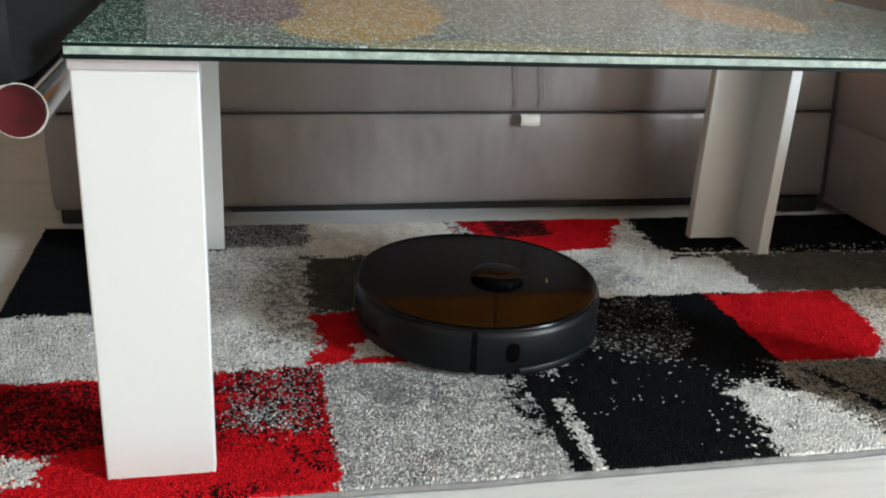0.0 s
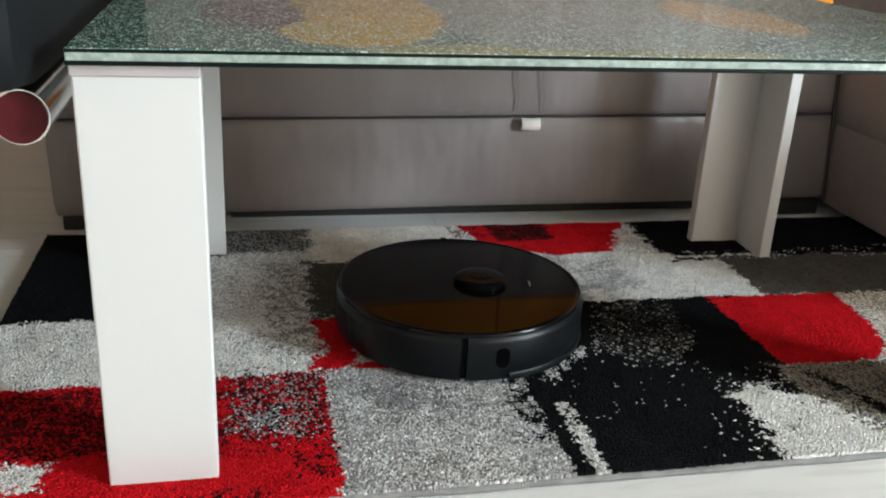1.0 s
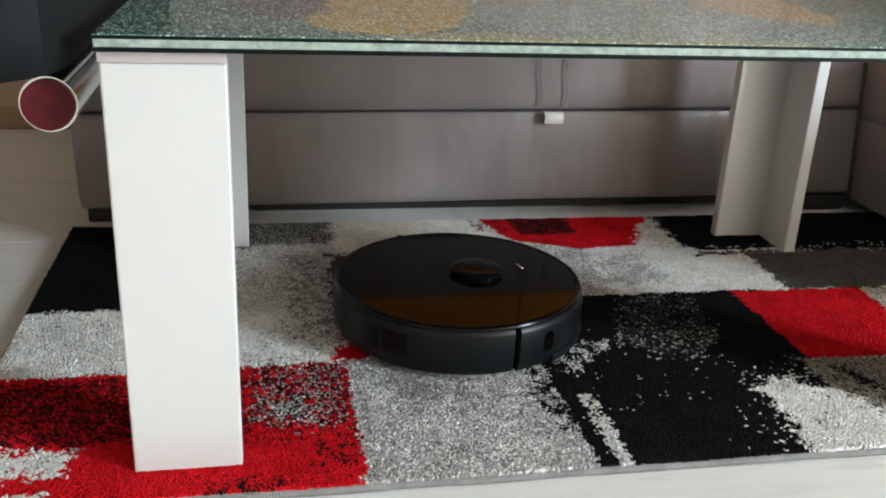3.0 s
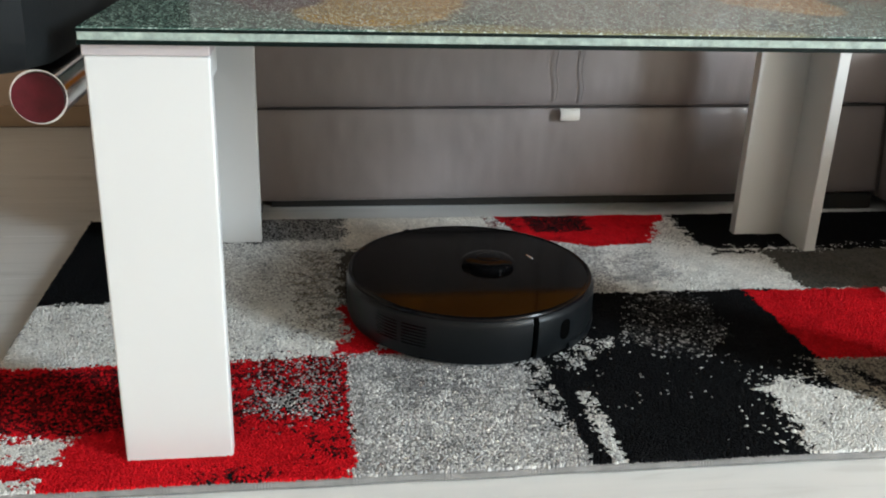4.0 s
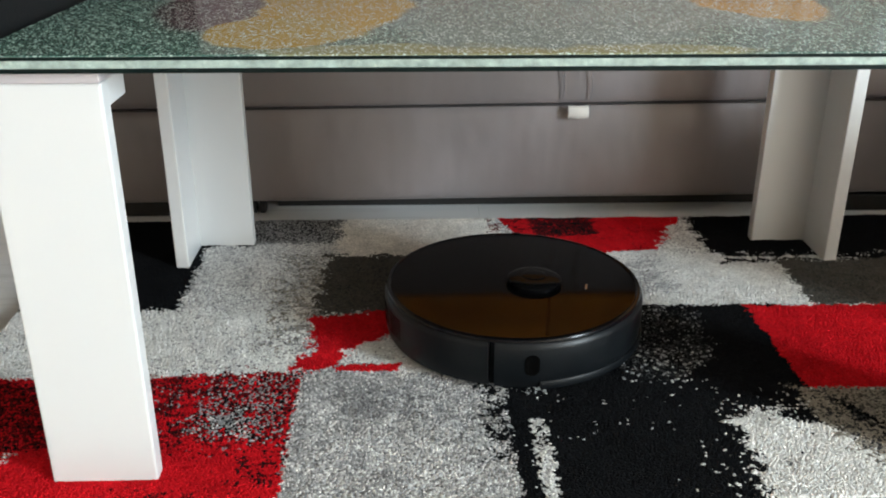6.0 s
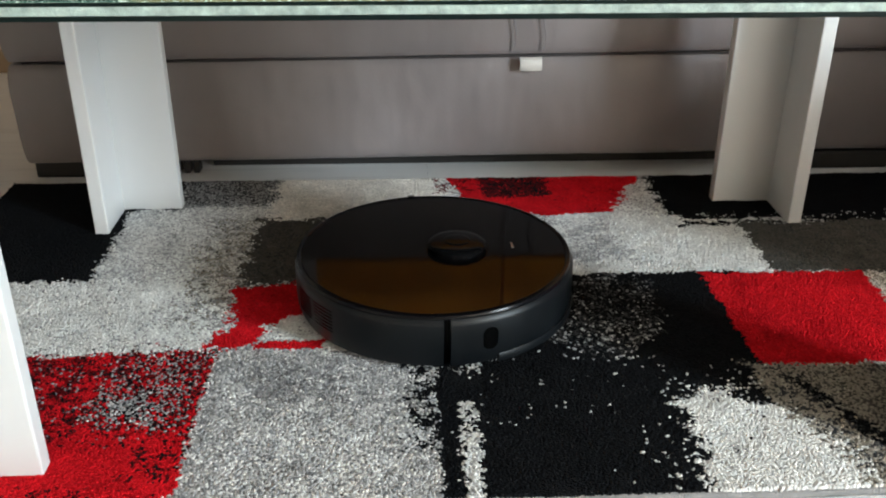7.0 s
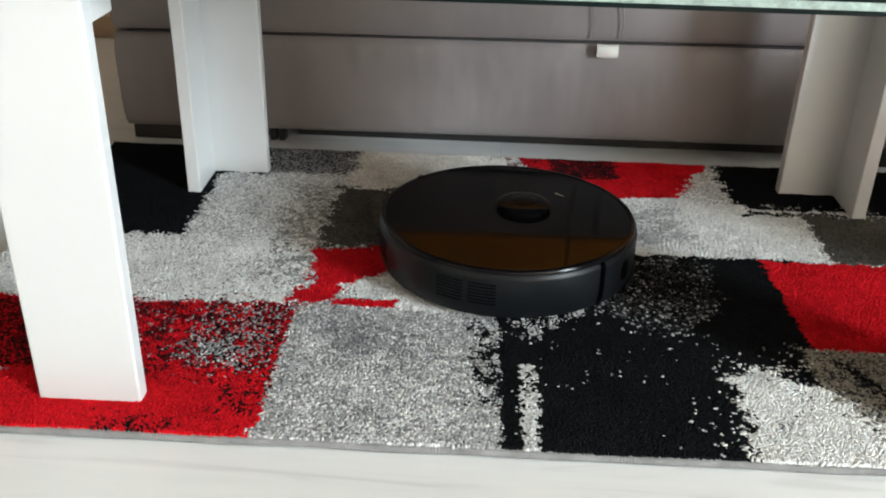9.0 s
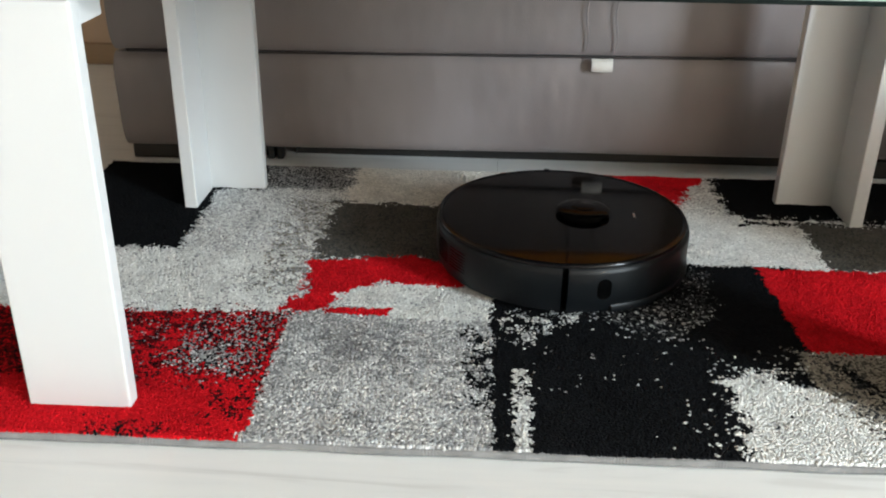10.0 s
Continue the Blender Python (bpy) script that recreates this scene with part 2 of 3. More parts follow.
def thing(name, label, category, m=None, group="", kind=""):
    ob = new(name)
    ob.empty_display_size = 0.05
    if m is not None:
        ob.matrix_basis = m
    return tagged(ob, label, category, group, kind)


def lathe(profile, seg=96, a0=0.0, a1=360.0):
    """Turn a profile of (radius, height) round z, whole or over an arc in degrees."""
    bm = bmesh.new()
    whole = abs(a1 - a0) >= 360
    n = seg if whole else seg + 1
    rings = []
    for i in range(n):
        a = radians(a0 + (a1 - a0) * i / seg)
        rings.append([bm.verts.new((r * math.cos(a), r * math.sin(a), z)) for r, z in profile])
    for i in range(seg):
        p, q = rings[i], rings[(i + 1) % n]
        for j in range(len(profile) - 1):
            bm.faces.new((p[j], q[j], q[j + 1], p[j + 1]))
    if not whole:
        bm.faces.new(rings[0])
        bm.faces.new(list(reversed(rings[-1])))
    bmesh.ops.remove_doubles(bm, verts=bm.verts, dist=1e-5)
    return bm


def tube(points, radius, seg=16, ridges=None):
    """A round bar along points; ridges: radius factor by ring number."""
    bm = bmesh.new()
    rings = []
    for i, p in enumerate(points):
        p = Vector(p)
        d = (Vector(points[min(i + 1, len(points) - 1)]) - Vector(points[max(i - 1, 0)])).normalized()
        side = d.cross(Vector((0, 0, 1)) if abs(d.z) < 0.9 else Vector((1, 0, 0))).normalized()
        up = side.cross(d)
        r = radius * (ridges(i) if ridges else 1.0)
        rings.append([bm.verts.new(p + r * (math.cos(2 * math.pi * k / seg) * side + math.sin(2 * math.pi * k / seg) * up)) for k in range(seg)])
    for a, b in zip(rings, rings[1:]):
        for k in range(seg):
            bm.faces.new((a[k], a[(k + 1) % seg], b[(k + 1) % seg], b[k]))
    bm.faces.new(rings[0])
    bm.faces.new(rings[-1])
    return bm


def cushion_bm(sx, sy, sz, n=14, puff=0.35, sag=0.0, e=6.0):
    """A soft block: rounded corners, swollen faces."""
    bm = bmesh.new()
    bmesh.ops.create_cube(bm, size=2)
    bmesh.ops.subdivide_edges(bm, edges=bm.edges, cuts=n, use_grid_fill=True)
    for v in bm.verts:
        x, y, z = v.co
        k = (abs(x) ** e + abs(y) ** e + abs(z) ** e) ** (1 / e)
        x, y, z = x / k, y / k, z / k
        swell = 1 + puff * (1 - x * x) * (1 - y * y) * 0.5
        wob = 0.012 * noise.noise(Vector((x * 3, y * 3, z * 3 + sx * 7)))
        v.co = Vector((x * sx / 2, y * sy / 2, z * sz / 2 * swell + wob * sz - sag * (1 - x * x)))
    return bm


# ---- structure ----
X0, X1, Y0, Y1, HGT = ROOM


def structure(name, bm, material, smooth=False):
    return tagged(part(name, bm, material, None, "", smooth), kind="structure")


structure("wall_back", box_bm(X0 - 0.2, X1 + 0.2, Y1, Y1 + 0.2, 0, HGT), M_WALL)
structure("wall_left", box_bm(X0 - 0.2, X0, Y0 - 0.2, Y1, 0, HGT), M_WALL)
structure("wall_front", box_bm(X0, X1, Y0 - 0.2, Y0, 0, HGT), M_WALL)
_bm = bmesh.new()
box(_bm, X1, X1 + 0.2, Y0 - 0.2, WIN[0], 0, HGT)
box(_bm, X1, X1 + 0.2, WIN[1], Y1, 0, HGT)
box(_bm, X1, X1 + 0.2, WIN[0], WIN[1], 0, WIN[2])
box(_bm, X1, X1 + 0.2, WIN[0], WIN[1], WIN[3], HGT)
structure("wall_right", _bm, M_WALL)
structure("ceiling", box_bm(X0 - 0.2, X1 + 0.2, Y0 - 0.2, Y1 + 0.2, HGT, HGT + 0.15), M_CEIL)
structure("baseboard", box_bm(X0, X1, Y1 - 0.014, Y1, 0.001, 0.055, bevel=0.003), M_SKIRT)

_win = tagged(new("window_1"), kind="structure")
for _a in (WIN[0], (WIN[0] + WIN[1]) / 2 - 0.035, WIN[1] - 0.07):
    part("window_frame", box_bm(X1 + 0.07, X1 + 0.14, _a, _a + 0.07, WIN[2] + 0.07, WIN[3] - 0.07, bevel=0.006), M_FRAME, _win)
for _a in (WIN[2], WIN[3] - 0.07):
    part("window_frame", box_bm(X1 + 0.07, X1 + 0.14, WIN[0], WIN[1], _a, _a + 0.07, bevel=0.006), M_FRAME, _win)
_wp = part("pane", box_bm(X1 + 0.1, X1 + 0.11, WIN[0] + 0.06, WIN[1] - 0.06, WIN[2] + 0.06, WIN[3] - 0.06), M_WINDOW, _win)
_wp.visible_shadow = False


# ---- sofa ----
SOFA_Y, SOFA_X0, SOFA_X1 = 0.808, -0.184, 1.357
Z_A, Z_B, Z_C = 0.028, 0.212, 0.345  # bottom, seam, seat
SLOPE = 0.009  # the long seam rises a little along x
ARM_Y = 0.12  # front end of the short side


def wavy_block(x0, x1, y0, y1, z0, z1, amp=0.004, bulge=0.006, seed=0.0, lean=0.0, tilt=(0.0, 0.0), foot=0.004):
    """An upholstered panel block: soft edges and a gently uneven face."""
    bm = bmesh.new()
    bmesh.ops.create_cube(bm, size=2)
    bmesh.ops.subdivide_edges(bm, edges=bm.edges, cuts=22, use_grid_fill=True)
    for v in bm.verts:
        x, y, z = v.co
        rx, ry, rz = (x1 - x0) / 2, (y1 - y0) / 2, (z1 - z0) / 2
        r = foot if z < -0.2 else 0.004
        p = Vector((x * rx, y * ry, z * rz))
        q = Vector((p.x, max(-ry + r, min(ry - r, p.y)), max(-rz + r, min(rz - r, p.z))))
        d = p - q
        if d.length > 1e-7:
            p = q + d.normalized() * r
        w = (1 - z ** 4) * bulge
        k = noise.noise(Vector((p.x * 3.1 + seed, p.z * 5, p.y * 3.1)))
        p.y += (-1 if y < 0 else 1) * abs(y) ** 6 * (w + amp * k)
        p.x += (-1 if x < 0 else 1) * abs(x) ** 6 * (w + amp * k)
        if x < 0:
            p.x += lean * (p.z + (z0 + z1) / 2)
        v.co = p + Vector(((x0 + x1) / 2, (y0 + y1) / 2, (z0 + z1) / 2))
        v.co.z += (tilt[1] if z > 0 else tilt[0]) * (v.co.x - 0.5) * abs(z)
    return bm


sofa = thing("corner_sofa", "taupe grey leather corner sofa with low two-tier front panels", "sofa")
part("lower_panel", wavy_block(SOFA_X0, SOFA_X1 + 0.02, SOFA_Y + 0.008, 1.5, Z_A, Z_B - 0.001, seed=1.3, tilt=(0.006, SLOPE), foot=0.016), M_SOFA, sofa)
part("upper_panel", wavy_block(SOFA_X0, SOFA_X1 + 0.02, SOFA_Y + 0.008, 1.5, Z_B + 0.002, Z_C, seed=5.1, tilt=(SLOPE, 0)), M_SOFA, sofa)
part("side_lower_panel", wavy_block(SOFA_X1 + 0.006, 2.2, ARM_Y, 1.5, Z_A, Z_B - 0.012, seed=2.2, lean=-0.09, foot=0.016), M_SOFA, sofa)
part("side_upper_panel", wavy_block(SOFA_X1 + 0.006, 2.2, ARM_Y, 1.5, Z_B - 0.0115, Z_C, seed=8.2, lean=-0.09), M_SOFA, sofa)
part("backrest", wavy_block(SOFA_X0, 2.2, 1.33, 1.505, Z_C + 0.002, 0.80, seed=3.3), M_SOFA, sofa)
part("side_backrest", wavy_block(2.05, 2.22, ARM_Y, 1.32, Z_C + 0.002, 0.80, seed=4.3), M_SOFA, sofa)
for _x in (0.655, 0.705):
    part("seam", tube([(_x + 0.003 * math.sin(k), SOFA_Y - 0.0005 - 0.0050 * (1 - ((k - 4) / 4) ** 4), Z_B + 0.012 + k * 0.0145) for k in range(9)], 0.0011, 8), M_SOFA, sofa)
part("piping", tube([(SOFA_X0 + 0.02 + k * 0.0254, SOFA_Y + 0.0045, Z_B + 0.0005 + SLOPE * (SOFA_X0 + 0.02 + k * 0.0254 - 0.5)) for k in range(60)], 0.0019, 8), M_SEAM, sofa, "dark recessed seam")
part("corner_seam", tube([(SOFA_X1 - 0.005 - 0.09 * (Z_A + k * 0.016), SOFA_Y - 0.0025, Z_A + 0.004 + k * 0.016) for k in range(20)], 0.0032, 8), M_SEAM, sofa, "dark upright corner seam")
# The second block is added to stand for the shaded floor at the corner.
for _fx, _fy, _w in ((-0.180, 0.842, 0.20), (1.16, 0.838, 0.19), (-0.165, 1.42, 0.12), (1.56, 0.18, 0.10), (2.05, 1.40, 0.12)):
    part("foot", box_bm(_fx, _fx + _w, _fy - 0.02, _fy + 0.06, 0.0, Z_A + 0.006, bevel=0.004), M_FOOT_SHADE, sofa)
# Added dark board: stands in for the shadow under the sofa's front edge.
part("shade_strip", box_bm(0.12, SOFA_X1 - 0.01, SOFA_Y + 0.064, SOFA_Y + 0.084, 0.0, Z_A + 0.004, bevel=0.002), M_FOOT_SHADE, sofa, "added dark strip standing for the shade under the sofa")
for _fx in (0.058, 0.075, 0.092):
    part("bracket", box_bm(_fx, _fx + 0.011, 0.835, 0.86, 0.0, Z_A + 0.006, bevel=0.002), M_FOOT_SHADE, sofa)
_bm = bmesh.new()
_loop = [(-0.001, 0.0), (-0.0065, -0.003), (-0.0095, -0.010), (-0.0090, -0.018), (-0.0055, -0.0225), (-0.0035, -0.0215), (-0.0070, -0.0175), (-0.0075, -0.010), (-0.0050, -0.0045), (0.0, -0.002)]
_rings = [[_bm.verts.new((_x, SOFA_Y - 0.002 + a - 0.004 * (i == 1), Z_B + 0.002 + b)) for a, b in _loop] for i, _x in enumerate((0.666, 0.684, 0.703))]
for _p, _q in zip(_rings, _rings[1:]):
    for k in range(len(_loop)):
        _bm.faces.new((_p[k], _q[k], _q[(k + 1) % len(_loop)], _p[(k + 1) % len(_loop)]))
_bm.faces.new(_rings[0])
_bm.faces.new(_rings[-1])
part("label_tag", _bm, M_TAG, sofa, "small blank white folded fabric label", smooth=True)

for _x0, _x1 in ((0.30, 0.6498), (0.6502, 1.29)):
    _c = part("seat_cushion", cushion_bm(_x1 - _x0, 0.46, 0.132, puff=0.006, e=90.0), M_MUSTARD)
    _c.matrix_basis = pose((_x0 + _x1) / 2, SOFA_Y + 0.235, Z_C + 0.0675)
    tagged(_c, "thick mustard yellow fabric seat cushion on the grey sofa", "seat cushion", group="seat cushions on the sofa")


# ---- coffee table ----
LW, LT = 0.1115, 0.021  # leg width and board thickness
TX1, TY1 = 1.084, 0.668
LEG_TOP, CAP_TOP, GLASS_TOP = 0.443, 0.4545, 0.470
table = thing("coffee_table", "glass coffee table with crackled green top and white angled board legs", "coffee table")


def table_leg(cx, cy, sx, sy):
    """Two upright boards meeting at the outer corner (cx, cy), running inwards along sx and sy."""
    def span(a, b):
        return (min(a, b), max(a, b))
    front = part("leg", box_bm(*span(cx, cx + sx * LW), *span(cy, cy + sy * LT), RUG_Z - 0.002, LEG_TOP, bevel=0.0022), M_LEG, table)
    part("side_board", box_bm(*span(cx, cx + sx * LT), *span(cy + sy * (LT + 0.0003), cy + sy * LW), RUG_Z - 0.002, LEG_TOP, bevel=0.0022), M_LEG, front)
    part("corner_block", box_bm(*span(cx + sx * (LT + 0.001), cx + sx * (LW - 0.0012)), *span(cy + sy * (LT + 0.0005), cy + sy * 0.072), 0.417, LEG_TOP - 0.0005, bevel=0.0015), M_LEG, front)
    part("cap_plate", box_bm(*span(cx - sx * 0.0008, cx + sx * LW), *span(cy - sy * 0.0025, cy + sy * LW), LEG_TOP + 0.0003, CAP_TOP, bevel=0.001), M_CAP, front, "pale grey plate under the glass")


table_leg(0, 0, 1, 1)
table_leg(0, TY1, 1, -1)
table_leg(TX1, TY1, -1, -1)
table_leg(TX1, 0, -1, 1)
_g = (-0.001, TX1 + 0.010, -0.012, TY1 + 0.012)
glass = part("glass_top", box_bm(*_g, CAP_TOP + 0.0003, GLASS_TOP, bevel=0.0008), M_CRACK, table, "crackled green-tinted laminated glass with colour patches")


glass.data.materials.append(M_FACE)
for _f in glass.data.polygons:
    _f.material_index = 1 if abs(_f.normal.z) < 0.3 else 0


def edge_band(z0, z1, w=0.0022, out=0.0008):
    bm = bmesh.new()
    x0, x1, y0, y1 = _g
    box(bm, x0 - out, x1 + out, y0 - out, y0 + w, z0, z1, bevel=0.0004, seg=1)
    box(bm, x0 - out, x1 + out, y1 - w, y1 + out, z0, z1, bevel=0.0004, seg=1)
    box(bm, x0 - out, x0 + w, y0 + w, y1 - w, z0, z1, bevel=0.0004, seg=1)
    box(bm, x1 - w, x1 + out, y0 + w, y1 - w, z0, z1, bevel=0.0004, seg=1)
    return bm


part("upper_edge", edge_band(GLASS_TOP - 0.0042, GLASS_TOP - 0.0010), M_EDGE, glass, "dark green polished glass edge")
part("lower_edge", edge_band(CAP_TOP, CAP_TOP + 0.0042), M_EDGE, glass, "dark green polished glass edge")


# ---- lounge chair ----
chair = thing("lounge_chair", "charcoal leather lounge chair on a chrome tube frame", "chair")
_s = part("seat_pad", cushion_bm(0.62, 1.12, 0.40, puff=0.03, e=16.0), M_CHAIR, chair)
_s.matrix_basis = pose(-0.335, 0.505, 0.619)
_b = part("back_pad", cushion_bm(0.16, 0.80, 0.62, puff=0.2), M_CHAIR, chair)
_b.matrix_basis = pose(-0.70, 0.60, 0.86, 0, -14, 0)
for _x in (-0.055, -0.62):
    _t = part("frame_tube", tube([(_x, 0.045 + 0.1 * k, 0.395) for k in range(11)], 0.0265, 32), M_CHROME, chair)
    part("end_cap", tube([(_x, 0.0405, 0.395), (_x, 0.048, 0.395)], 0.0242, 32), M_REDCAP, _t, "dark red plastic tube end cap")
for _x in (-0.62, ):
    for _y in (0.25, 0.95):
        part("leg_tube", tube([(_x - 0.03, _y, 0.0), (_x - 0.03, _y, 0.385)], 0.016, 20), M_CHROME, chair)
part("leg_tube", tube([(-0.62, 1.02, 0.0), (-0.62, 1.02, 0.375)], 0.016, 20), M_CHROME, chair)
part("cross_tube", tube([(-0.64, 1.02, 0.385), (-0.05, 1.02, 0.385)], 0.016, 20), M_CHROME, chair)


# ---- rug ----
RX0, RX1, RY0, RY1 = -0.195, 1.50, -0.046, 0.763
SILVER, SAND = (0.48, 0.48, 0.48), (0.30, 0.275, 0.235)
BLACK, RED, DRED, MID, LIGHT, CREAM, TAUPE, DARK = (
    (0.0065, 0.0070, 0.0080), (0.54, 0.008, 0.014), (0.13, 0.006, 0.008), (0.33, 0.33, 0.335),
    (0.72, 0.72, 0.70), (0.78, 0.75, 0.70), (0.092, 0.086, 0.076), (0.055, 0.055, 0.057))


def rect(x0, x1, y0, y1):
    return [(x0, y0), (x1, y0), (x1, y1), (x0, y1)]


